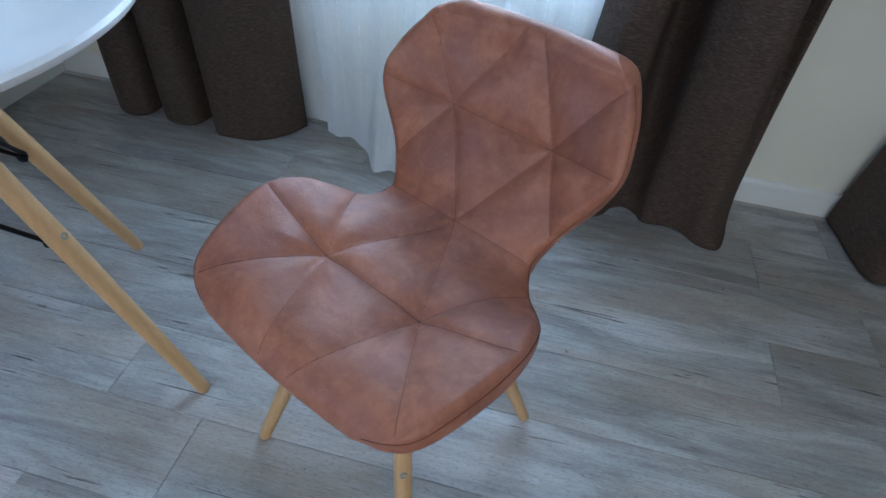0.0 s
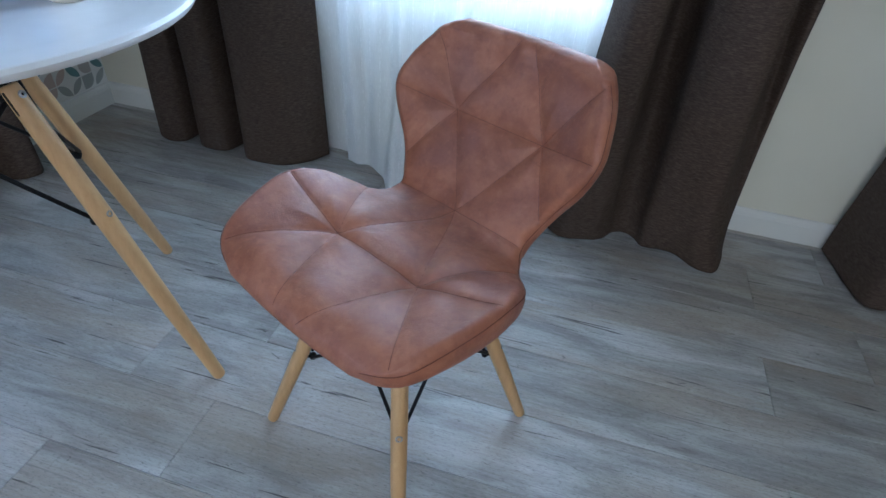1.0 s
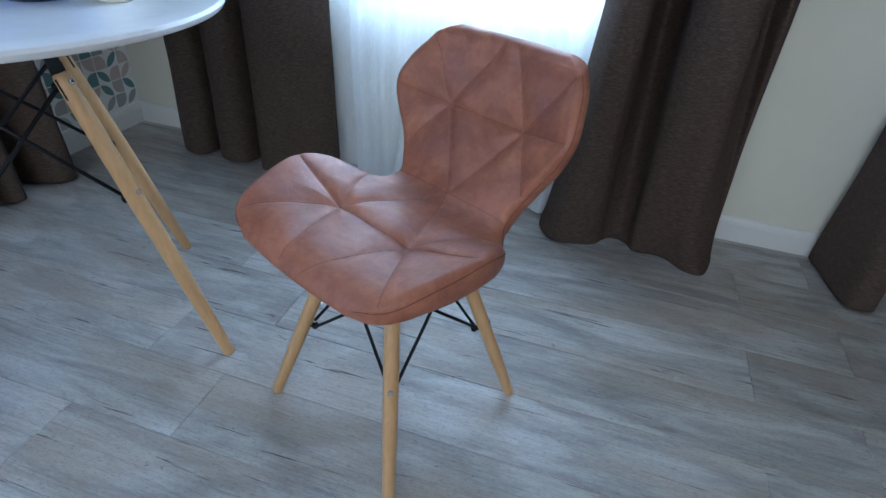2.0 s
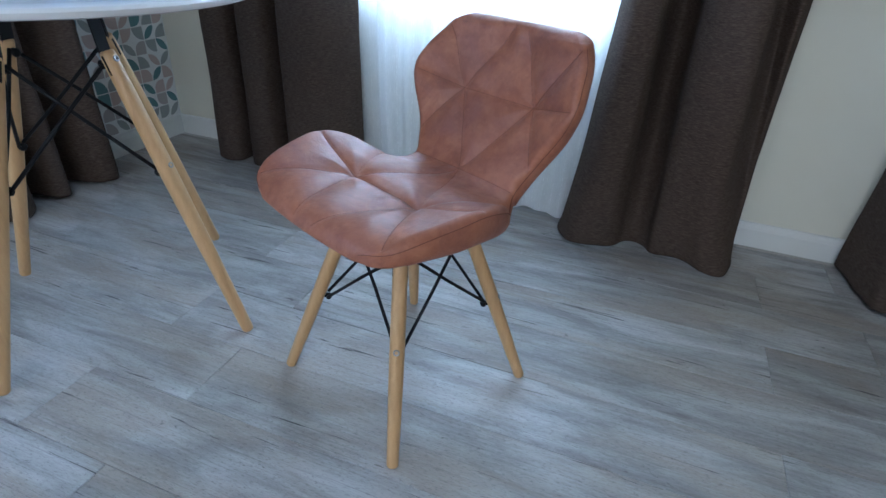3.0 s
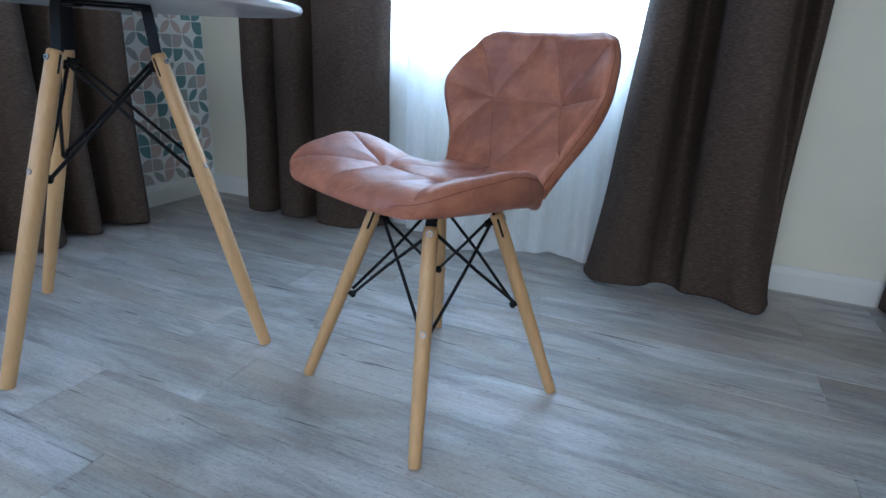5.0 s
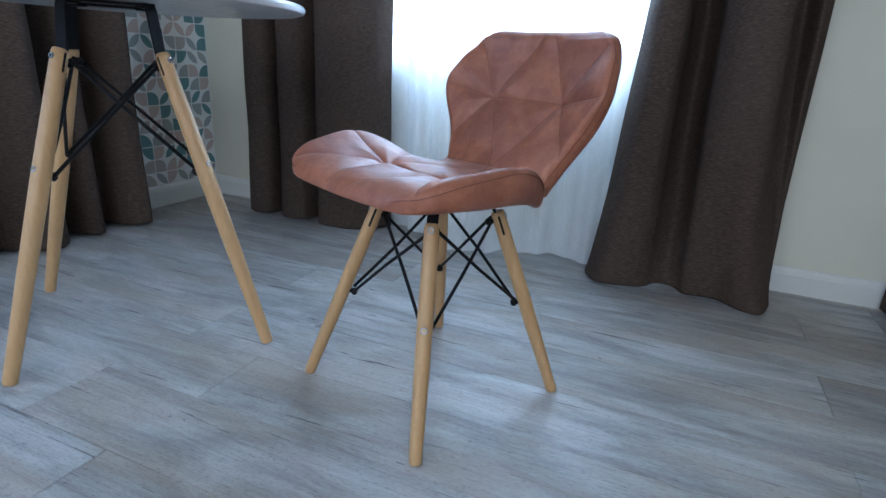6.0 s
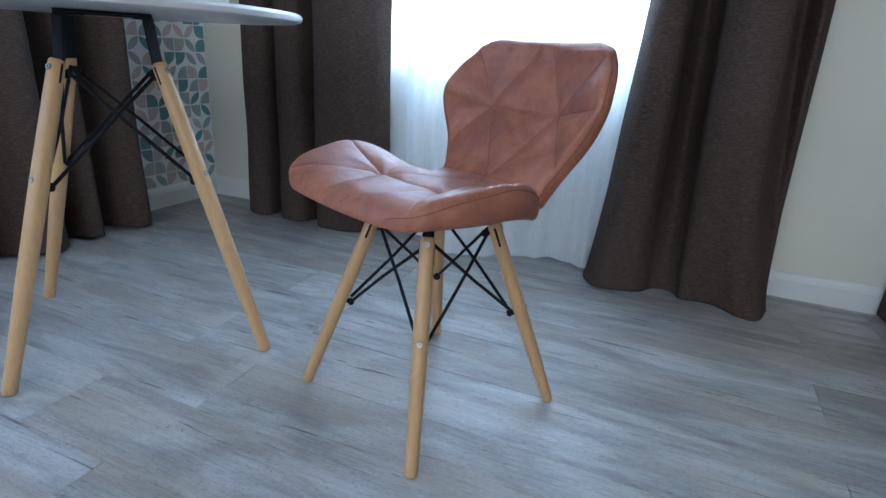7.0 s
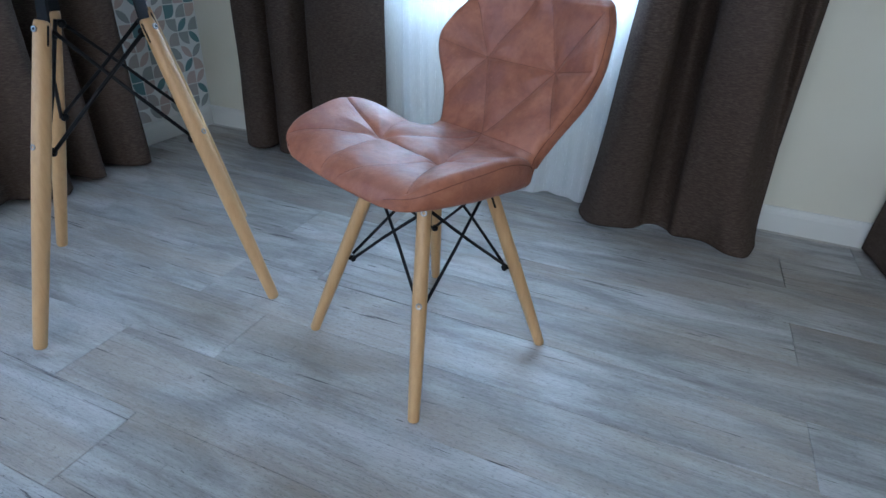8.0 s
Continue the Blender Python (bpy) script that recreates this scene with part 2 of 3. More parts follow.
def wall_with_opening(name, y0, y1, opening, material, label):
    x0, x1, z0, z1 = opening
    bm = bmesh.new()
    for b in ((WX0 - 0.15, x0, y0, y1, 0, TOP), (x1, WX1 + 0.15, y0, y1, 0, TOP), (x0, x1, y0, y1, 0, z0), (x0, x1, y0, y1, z1, TOP)):
        part_bm = box(*b)
        tmp = bpy.data.meshes.new("piece")
        part_bm.to_mesh(tmp)
        part_bm.free()
        bm.from_mesh(tmp)
        bpy.data.meshes.remove(tmp)
    bmesh.ops.remove_doubles(bm, verts=bm.verts, dist=1e-5)
    return tagged(part(name, bm, material, smooth=False), label, "wall", kind="structure")


wall_with_opening("wall_north", WY1, WY1 + 0.28, W_IN, CREAM, "cream painted wall with the curtained window")
wall_with_opening("wall_south", WY0 - 0.2, WY0, R_IN, CREAM, "cream painted wall with an opening added for the rear fill light")
def joined(*boxes):
    bm = bmesh.new()
    for b in boxes:
        piece = box(*b)
        tmp = bpy.data.meshes.new("piece")
        piece.to_mesh(tmp)
        piece.free()
        bm.from_mesh(tmp)
        bpy.data.meshes.remove(tmp)
    bmesh.ops.remove_doubles(bm, verts=bm.verts, dist=1e-5)
    return bm


S_IN = (-1.25, 0.02, 0.63, 2.05)      # the side window's opening: y0, y1, z0, z1
wx = (WX0 - 0.15, WX0)
wall_west = tagged(part("wall_west", joined((*wx, WY0, S_IN[0], 0, TOP), (*wx, S_IN[1], WY1, 0, TOP), (*wx, S_IN[0], S_IN[1], 0, S_IN[2]), (*wx, S_IN[0], S_IN[1], S_IN[3], TOP)), PAPER, smooth=False), "wall papered with a teal and rose leaf print", "wall", kind="structure")
tagged(part("wall_east", box(WX1, WX1 + 0.15, WY0, WY1, 0, TOP), CREAM, smooth=False), "plain cream painted wall", "wall", kind="structure")
tagged(part("ceiling", box(WX0 - 0.15, WX1 + 0.15, WY0 - 0.2, WY1 + 0.28, TOP, TOP + 0.12), CEILING, smooth=False), "plain white ceiling", "ceiling", kind="structure")
floor = tagged(part("floor", box(WX0 - 0.15, WX1 + 0.15, WY0 - 0.2, WY1 + 0.28, -0.12, -0.004), GROUT, smooth=False), "grey washed oak plank floor", "floor", kind="structure")


def skirting(name, p, q, inward):
    """A moulded board from p to q, its face towards inward."""
    p, q, n = Vector((*p, 0)), Vector((*q, 0)), Vector((*inward, 0))
    prof = [(0, 0), (0.013, 0), (0.013, 0.060), (0.0115, 0.066), (0.0115, 0.069), (0.009, 0.076), (0.006, 0.081), (0, 0.083)]
    bm = bmesh.new()
    ends = [[bm.verts.new(e + n * d + Vector((0, 0, z))) for d, z in prof] for e in (p, q)]
    for k in range(len(prof) - 1):
        bm.faces.new((ends[0][k], ends[1][k], ends[1][k + 1], ends[0][k + 1]))
    bm.faces.new(ends[0][::-1])
    bm.faces.new(ends[1])
    bmesh.ops.recalc_face_normals(bm, faces=bm.faces)
    return tagged(part(name, bm, SKIRT, smooth=False), "white moulded skirting board along the wall", "baseboard", kind="structure")


skirting("baseboard_north", (WX0, WY1), (WX1, WY1), (0, -1))
skirting("baseboard_west", (WX0, WY0), (WX0, WY1 - 0.013), (1, 0))


# the printed leaf pattern of the wallpaper, a thin layer of ink on the west wall
def leaf_print():
    rng = random.Random(7)
    cell = 0.054
    kinds = [bmesh.new() for _ in PRINTS]

    def poly(bm, pts, y0, z0):
        bm.faces.new([bm.verts.new((WX0 + 0.0006, y0 + a * cell, z0 + b * cell)) for a, b in pts])

    def arc(cx, cy, r, a0, a1, n=9):
        return [(cx + r * math.cos(radians(a0 + (a1 - a0) * i / n)), cy + r * math.sin(radians(a0 + (a1 - a0) * i / n))) for i in range(n + 1)]

    for i in range(0, 13):
        for j in range(0, 31):
            y0, z0 = WY1 - 0.003 - (i + 1) * cell, 0.086 + j * cell
            if y0 < 0.85 or z0 > 1.72:
                continue
            bm = kinds[rng.choice((0, 0, 1, 1, 2, 2, 3))]
            g = 0.035
            full = 1 - 2 * g
            way = (i + j) % 2 if (i // 2 + j) % 3 else rng.randrange(2)
            if rng.random() < 0.42:      # a whole leaf from corner to corner, fat in the middle
                pts = arc(1 - g, g, full, 90, 180) + arc(g, 1 - g, full, 270, 360)[1:-1]
                if way:
                    pts = [(1 - a, b) for a, b in pts]
            else:                        # a petal with one rounded corner, or two
                pts = [(g, g), (1 - g, g)] + arc(g, g, full, 0, 90) if rng.random() < 0.5 else [(g, g), (1 - g, g)] + arc(1 - g - 0.62, 1 - g - 0.62, 0.62, 0, 90) + [(g, 1 - g)]
                turn = rng.randrange(4)
                for _ in range(turn):
                    pts = [(1 - b, a) for a, b in pts]
            poly(bm, pts, y0, z0)
    for bm, m, nm in zip(kinds, PRINTS, ("teal", "slate", "rose", "taupe")):
        bmesh.ops.recalc_face_normals(bm, faces=bm.faces)
        for f in bm.faces:
            if f.normal.x < 0:
                f.normal_flip()
        tagged(part(nm + "_leaf_print", bm, m, wall_west, nm + " printed leaves", smooth=False), kind="stuff")


leaf_print()


# ---- window ----
def window(name, opening, y, label, sill):
    x0, x1, z0, z1 = opening
    e = new(name)
    tagged(e, label, "window", kind="structure")
    w = 0.06
    mid = -0.345 if sill else (x0 + x1) / 2
    for a in ((x0, x1, z0, z0 + w), (x0, x1, z1 - w, z1), (x0, x0 + w, z0 + w, z1 - w), (x1 - w, x1, z0 + w, z1 - w), (mid - 0.035, mid + 0.035, z0 + w, z1 - w)):
        part("window_frame", box(a[0], a[1], y - 0.03, y + 0.03, a[2], a[3], 0.004), UPVC, e)
    for a, b in ((x0 + w, mid - 0.035), (mid + 0.035, x1 - w)):
        p = part("pane", box(a, b, y - 0.004, y + 0.004, z0 + w, z1 - w), PANE, e, smooth=False)
        p.visible_shadow = False
    if sill:
        part("window_sill", box(x0 + 0.002, x1 - 0.002, y - 0.175, y - 0.031, z0 + 0.001, z0 + 0.020, 0.005), UPVC, e)
    return e


window("window_1", W_IN, WY1 + 0.17, "white plastic double window behind sheer curtains", True)
# This rear window is added to house the fill light; none is known.
window("added_rear_window", R_IN, WY0 - 0.1, "unseen white plastic window added in the rear wall for the fill light", False)
side = window("window_3", (S_IN[0], S_IN[1], S_IN[2], S_IN[3]), 0, "white plastic window in the papered wall", False)
side.matrix_world = pose(WX0 - 0.10, 0, 0, 0, 0, 90)
tagged(part("backdrop", box(-6, 6, 5.0, 5.02, -1.5, 6), glow("overcast_sky", (0.82, 0.93, 1.0), 10.0), smooth=False), "bright overcast sky outside the window", "backdrop", kind="structure")
tagged(part("ground", box(-40, 40, -40, 40, -1.6, -1.5), paint("pale_paving", (0.35, 0.35, 0.34), 0.9), smooth=False), "pale paved ground outside the window", "ground", kind="structure")


# ---- curtains ----
def curtain(name, low, high, z0, z1, material, label, thickness=0.003, flare=0.16, step=0.006, hem=0.0, group="", ripple=0.002, straight=False):
    """A hanging cloth. low and high: its line on plan at the hem and at the rail, as (share, x, y)."""
    bm = bmesh.new()
    length = sum(math.dist(a[1:], b[1:]) for a, b in zip(low, low[1:]))
    nu, nz = int(length / step), 40
    grid = []
    for k in range(nz + 1):
        f = k / nz
        z = z0 + (z1 - z0) * f**1.5
        t = min(1.0, (z - z0) / (z1 - z0) / flare)
        t = t**0.68 if straight else t * t * (3 - 2 * t)
        row = []
        for i in range(nu + 1):
            u = i / nu
            a, b = spline(low, u), spline(high, u)
            wob = ripple * noise.noise(Vector((u * length * 14, z * 5, z0 + length)))
            dz = hem * noise.noise(Vector((u * length * 9, 3.1, length))) * (1 - f)**6
            row.append(bm.verts.new((a[0] + (b[0] - a[0]) * t + wob, a[1] + (b[1] - a[1]) * t + wob, max(0.002, z + dz))))
        grid.append(row)
    for a, b in zip(grid, grid[1:]):
        for i in range(nu):
            bm.faces.new((a[i], a[i + 1], b[i + 1], b[i]))
    bmesh.ops.recalc_face_normals(bm, faces=bm.faces)
    ob = part(name, bm, material)
    if thickness:
        mod = ob.modifiers.new("thickness", "SOLIDIFY")
        mod.thickness, mod.offset = thickness, 0
    return tagged(ob, label, "curtain", group)


def shares(pts):
    run = [0.0]
    for a, b in zip(pts, pts[1:]):
        run.append(run[-1] + math.dist(a, b))
    return [(r / run[-1], *p) for r, p in zip(run, pts)]


def matched(low, high):
    """Both lines with the shares of the lower one, fold for fold."""
    a = shares(low)
    return a, [(s[0], *p) for s, p in zip(a, high)]


DARK = "dark brown woven blackout curtain hanging in deep folds to the floor"
left_low = [(-1.30, 1.46), (-1.285, 1.36), (-1.22, 1.325), (-1.165, 1.345), (-1.150, 1.475), (-1.120, 1.36), (-1.07, 1.325), (-0.99, 1.335), (-0.960, 1.475), (-0.915, 1.320), (-0.80, 1.312), (-0.702, 1.375), (-0.664, 1.45)]
left_high = [(-1.30, 1.45), (-1.285, 1.37), (-1.22, 1.34), (-1.17, 1.365), (-1.155, 1.49), (-1.12, 1.365), (-1.07, 1.33), (-1.00, 1.345), (-0.970, 1.49), (-0.925, 1.335), (-0.80, 1.32), (-0.702, 1.385), (-0.668, 1.44)]
curtain("curtain", *matched(left_low, left_high), 0.012, 2.45, CURTAIN, DARK, group="curtains", hem=0.006)
right_low = [(0.115, 1.45), (0.122, 1.33), (0.175, 1.262), (0.270, 1.275), (0.305, 1.300), (0.328, 1.335), (0.365, 1.350), (0.400, 1.335), (0.420, 1.305), (0.50, 1.300), (0.565, 1.252), (0.618, 1.246), (0.645, 1.31), (0.655, 1.39), (0.65, 1.46)]
right_high = [(0.19, 1.46), (0.195, 1.36), (0.235, 1.255), (0.288, 1.265), (0.300, 1.33), (0.304, 1.43), (0.338, 1.510), (0.376, 1.43), (0.384, 1.30), (0.455, 1.222), (0.528, 1.255), (0.542, 1.40), (0.572, 1.44), (0.602, 1.36), (0.634, 1.42)]
curtain("curtain", *matched(right_low, right_high), 0.012, 2.45, CURTAIN, DARK, group="curtains", hem=0.006, flare=0.37, straight=True)
west_low = [(-1.60, 1.04), (-1.50, 1.035), (-1.437, 0.995), (-1.455, 0.945), (-1.50, 0.925), (-1.575, 0.905), (-1.585, 0.870), (-1.50, 0.850), (-1.462, 0.820), (-1.475, 0.790), (-1.53, 0.775), (-1.59, 0.755), (-1.575, 0.725), (-1.49, 0.715), (-1.425, 0.66), (-1.45, 0.61), (-1.50, 0.57), (-1.54, 0.545), (-1.52, 0.49), (-1.46, 0.44), (-1.44, 0.38), (-1.50, 0.33), (-1.585, 0.30), (-1.50, 0.24), (-1.49, 0.17), (-1.56, 0.12)]
west_high = [(x - 0.012 * (x > -1.54), y * 1.0) for x, y in west_low]
curtain("curtain", *matched(west_low, west_high), 0.012, 2.45, CURTAIN, "dark brown woven curtain hanging beside the papered wall", group="curtains", hem=0.006)
east_low = [(0.962, 1.495), (0.972, 1.42), (0.988, 1.33), (1.012, 1.250), (1.075, 1.255), (1.12, 1.36), (1.18, 1.42), (1.25, 1.30), (1.34, 1.28), (1.42, 1.38), (1.50, 1.41), (1.56, 1.32), (1.64, 1.36), (1.66, 1.45)]
east_high = [(0.975, 1.49), (0.985, 1.43), (1.00, 1.37), (1.03, 1.315), (1.085, 1.32), (1.13, 1.41), (1.19, 1.44), (1.26, 1.35), (1.34, 1.33), (1.42, 1.40), (1.50, 1.42), (1.56, 1.35), (1.64, 1.37), (1.66, 1.44)]
curtain("curtain", *matched(east_low, east_high), 0.012, 2.45, CURTAIN, "dark brown curtain bunched at the end of the wall", group="curtains", hem=0.006)

# the voile: a double edge at one side, then shallow uneven folds
sheer_pts = [(-0.74, 1.496), (-0.68, 1.500), (-0.62, 1.497), (-0.572, 1.500), (-0.553, 1.482), (-0.562, 1.456), (-0.588, 1.444), (-0.570, 1.434)]
x = -0.545
while x < 0.24:
    k = len(sheer_pts)
    sheer_pts.append((x, 1.437 + (0.015 if k % 2 else -0.015) * (0.7 + 0.9 * noise.noise(Vector((k * 0.7, 0, 0))))))
    x += 0.040 + 0.022 * noise.noise(Vector((k * 0.9, 5, 0)))
sheer_low = [(a, b - (0.0 if b > 1.455 else 0.150 * math.exp(-((a + 0.355) / (0.085 if a < -0.355 else 0.18))**2))) for a, b in sheer_pts]
sheer = curtain("sheer_curtain", *matched(sheer_low, [(a, b - 0.025) for a, b in sheer_pts]), 0.012, 2.42, SHEER, "white translucent voile curtain covering the window", thickness=0, step=0.008, hem=0.02, ripple=0.004)

# the voile's turned-up hem
low_line, high_line = matched(sheer_low, [(a, b - 0.025) for a, b in sheer_pts])
hem_low = [(s, x, y - 0.004) for s, x, y in low_line]
hem_high = [(s, x + (u - x) * 0.12, y + (v - y) * 0.12 - 0.004) for (s, x, y), (_, u, v) in zip(low_line, high_line)]
hem = curtain("hem", hem_low, hem_high, 0.012, 0.075, SHEER, "doubled white hem", thickness=0, step=0.008, hem=0.02, flare=1.0, ripple=0.004)
hem.parent = sheer
for key in ("category",):
    del hem[key]


# ---- chair ----
# the padded shell along its middle line: y, z, half width, how far the sides curl towards the sitter
SHELL = [(-0.2300, 0.4550, 0.1340, 0.0000), (-0.2150, 0.4575, 0.1690, 0.0020), (-0.1920, 0.4582, 0.1993, 0.0101), (-0.1481, 0.4567, 0.2202, 0.0264),
         (-0.0895, 0.4507, 0.2354, 0.0440), (-0.0354, 0.4481, 0.2402, 0.0523), (0.0195, 0.4459, 0.2306, 0.0354), (0.0695, 0.4397, 0.2013, 0.0077),
         (0.1105, 0.4370, 0.1661, -0.0115), (0.1398, 0.4448, 0.1440, -0.0059), (0.1601, 0.4634, 0.1507, 0.0032), (0.1863, 0.4983, 0.1695, 0.0134),
         (0.2154, 0.5365, 0.1976, 0.0362), (0.2409, 0.5804, 0.2125, 0.0531), (0.2637, 0.6216, 0.2033, 0.0501), (0.2834, 0.6613, 0.1861, 0.0385),
         (0.2913, 0.6934, 0.1663, 0.0291), (0.2915, 0.7023, 0.1516, 0.0241), (0.2917, 0.7101, 0.1271, 0.0164)]
CREASE = 9
SEAT_X, FRONT_ARCH, TOP_ARCH = -0.0173, 0.0062, -0.0016


def shell_tables():
    run = [0.0]
    for a, b in zip(SHELL, SHELL[1:]):
        run.append(run[-1] + math.dist(a[:2], b[:2]))
    return [(r, *row) for r, row in zip(run, SHELL)]


TABLE = shell_tables()
LONG = TABLE[-1][0]
THICK, ROUND = (0.0335, 0.0441), 0.018
DEEPER = (0.60, 0.0)      # how much of the sides' curl the padding fills from below


def along(y=None, z=None):
    """The run along the middle line at a depth y of the seat or a height z of the back."""
    rows = TABLE[:CREASE + 1] if y is not None else TABLE[CREASE:]
    col, val = (1, y) if y is not None else (2, z)
    for a, b in zip(rows, rows[1:]):
        if a[col] <= val <= b[col]:
            return a[0] + (b[0] - a[0]) * (val - a[col]) / (b[col] - a[col])
    return rows[0][0] if val < rows[0][col] else rows[-1][0]


def seam_lines():
    s, b = lambda x, y: (x, along(y=y)), lambda x, z: (x, along(z=z))
    mid = (0.0, TABLE[CREASE][0])
    out = [((-0.15, mid[1]), (0.15, mid[1]))]
    n0, b0 = s(0.0901, -0.0485), b(0.0922, 0.5734)
    for end in (mid, s(0.026, -0.222), s(0.180, -0.198), s(0.236, -0.036), s(0.172, 0.094)):
        out.append((n0, end))
    for end in (mid, b(0.010, 0.716), b(0.176, 0.700), b(0.210, 0.576), b(0.150, 0.482)):
        out.append((b0, end))
    out += [((-a[0], a[1]), (-c[0], c[1])) for a, c in out[1:]]
    out += [(n0, (-n0[0], n0[1])), (b0, (-b0[0], b0[1]))]
    return out, [n0, (-n0[0], n0[1]), b0, (-b0[0], b0[1])]


SEAMS, KNOTS = seam_lines()


def seg_dist(p, a, b):
    dx, dy = b[0] - a[0], b[1] - a[1]
    t = max(0.0, min(1.0, ((p[0] - a[0]) * dx + (p[1] - a[1]) * dy) / (dx * dx + dy * dy)))
    return math.hypot(p[0] - a[0] - t * dx, p[1] - a[1] - t * dy)


def shell_point(u, a, depth=0.0, quilt=True):
    """A point of the shell: u across (-1 to 1), a along the middle line, depth below the cover."""
    y, z, w, lift = spline(TABLE, a)
    y1, z1 = spline(TABLE, min(LONG, a + 0.004))[:2]
    y0, z0 = spline(TABLE, max(0.0, a - 0.004))[:2]
    t = Vector((0, y1 - y0, z1 - z0)).normalized()
    n = Vector((0, -t.z, t.y))
    x = u * w
    p = Vector((x, y, z)) + n * (lift * abs(u)**2.2)
    fr = max(0.0, 1 - a / 0.10)
    p += t * (FRONT_ARCH * fr * fr * u * u)
    up = max(0.0, 1 - (LONG - a) / 0.08)
    p -= t * (TOP_ARCH * up * up * u * u)
    h = 0.0
    if quilt:
        d = min(seg_dist((x, a), *s) for s in SEAMS)
        k = min(math.hypot(x - c[0], a - c[1]) for c in KNOTS)
        near = 0.38 + 0.62 * math.exp(-(k / 0.065)**2)
        h = near * (0.0098 * (1 - math.exp(-(d / 0.024)**2)) - 0.0030 * math.exp(-(d / 0.006)**2)) - 0.0085 * math.exp(-(k / 0.026)**2) - 0.0010 * math.exp(-(d / 0.0035)**2)
        h += 0.0012 * noise.noise(Vector((x * 22, a * 22, 0.3)))
        q = min((1 - abs(u)) * w, a, LONG - a)
        h *= min(1.0, q / 0.016)
    return p + n * (h - depth) + Vector((SEAT_X, 0, 0))


def rim(q, reach=ROUND, power=2.25):
    return max(0.0, 1 - (1 - min(1.0, q / reach))**power)**(1 / power)


def edge(u, a, w):
    """How full the padding is: boxy at the sides, softly rolled at the front and the top."""
    return min(rim((1 - abs(u)) * w), rim(a, 0.070, 2.0), rim(LONG - a, 0.024, 2.0))


def meeting(a):
    """The share of the thickness at which cover and underside meet: low along the rolled front."""
    f = max(0.0, 1 - a / 0.13)
    return 0.5 + 0.26 * f * f * (3 - 2 * f)


def padding(u, a):
    """The shell's thickness: the sides that curl up are filled from below."""
    k = 0 if a < TABLE[CREASE][0] else 1
    return THICK[k] + DEEPER[k] * max(0.0, spline(TABLE, a)[3]) * min(1.0, a / 0.07) * abs(u)**2.2


def shell_part(name, chair, first, last):
    """The seat or the back: the rows of the shell from run first to run last."""
    bm = bmesh.new()
    nv = 132
    us = [math.copysign(1 - (1 - abs(v))**1.7, v) for v in (2 * i / nv - 1 for i in range(nv + 1))]
    rows = []
    a, free_lo, free_hi = first, first < 1e-6, last > LONG - 1e-6
    while a < last - 1e-6:
        rows.append(a)
        near = min(a - first if free_lo else 1, last - a if free_hi else 1)
        a += 0.0008 if near < 0.004 else 0.0018 if near < 0.018 else 0.0022
    rows.append(last)
    top, bottom = [], []
    for a in rows:
        w = spline(TABLE, a)[2]
        ta, tb = [], []
        for u in us:
            q = min((1 - abs(u)) * w, a, LONG - a)
            f, thick = edge(u, a, w), padding(u, a)
            va = bm.verts.new(shell_point(u, a, thick * meeting(a) * (1 - f)))
            ta.append(va)
            tb.append(va if q < 1e-6 else bm.verts.new(shell_point(u, a, thick - thick * (1 - meeting(a)) * (1 - f), False)))
        top.append(ta)
        bottom.append(tb)
    for g, flip in ((top, False), (bottom, True)):
        for r0, r1 in zip(g, g[1:]):
            for i in range(nv):
                f = (r0[i], r0[i + 1], r1[i + 1], r1[i])
                f = list(dict.fromkeys(f))
                if len(f) > 2:
                    try:
                        bm.faces.new(f[::-1] if flip else f)
                    except ValueError:
                        pass
    return part(name, bm, LEATHER, chair)


def leg_mesh(foot, head, radii):
    """A turned leg with slightly rounded ends from foot to head."""
    foot, head = Vector(foot), Vector(head)
    r0, r1, r2 = radii
    pts = [(0, r0 * 0.80), (0.006, r0 * 0.97), (0.02, r0), (0.35, (r0 + r1) / 2 + 0.0008), (0.60, r1), (0.85, (r1 + r2) / 2), (0.985, r2), (0.997, r2 * 0.93), (1.0, r2 * 0.80)]
    bm = bmesh.new()
    tube(bm, [foot + (head - foot) * t for t, _ in pts], [r for _, r in pts], 24)
    return bm


def turned(profile, sides, place, axis):
    bm = lathe(profile, sides)
    q = Vector(axis).normalized().to_track_quat("Z", "Y").to_matrix().to_4x4()
    bmesh.ops.transform(bm, matrix=Matrix.Translation(place) @ q, verts=bm.verts)
    return bm


def screw(place, axis, parent, r=0.0062):
    ob = part("screw", turned([(0, -0.004), (r, -0.004), (r, 0.0012), (r * 0.86, 0.0022), (r * 0.52, 0.0020), (r * 0.48, -0.0006), (0, -0.0006)], 20, place, axis), ZINC, parent, "round zinc screw head")
    sharpen(ob, 30)
    # a black disc puts the hollow's shade into the screw head
    part("socket_shade", turned([(0, -0.0004), (r * 0.36, -0.0004), (r * 0.36, 0.0004), (0, 0.0004)], 12, place, axis), BLACK, parent, "black disc for the shade in the hexagon socket")


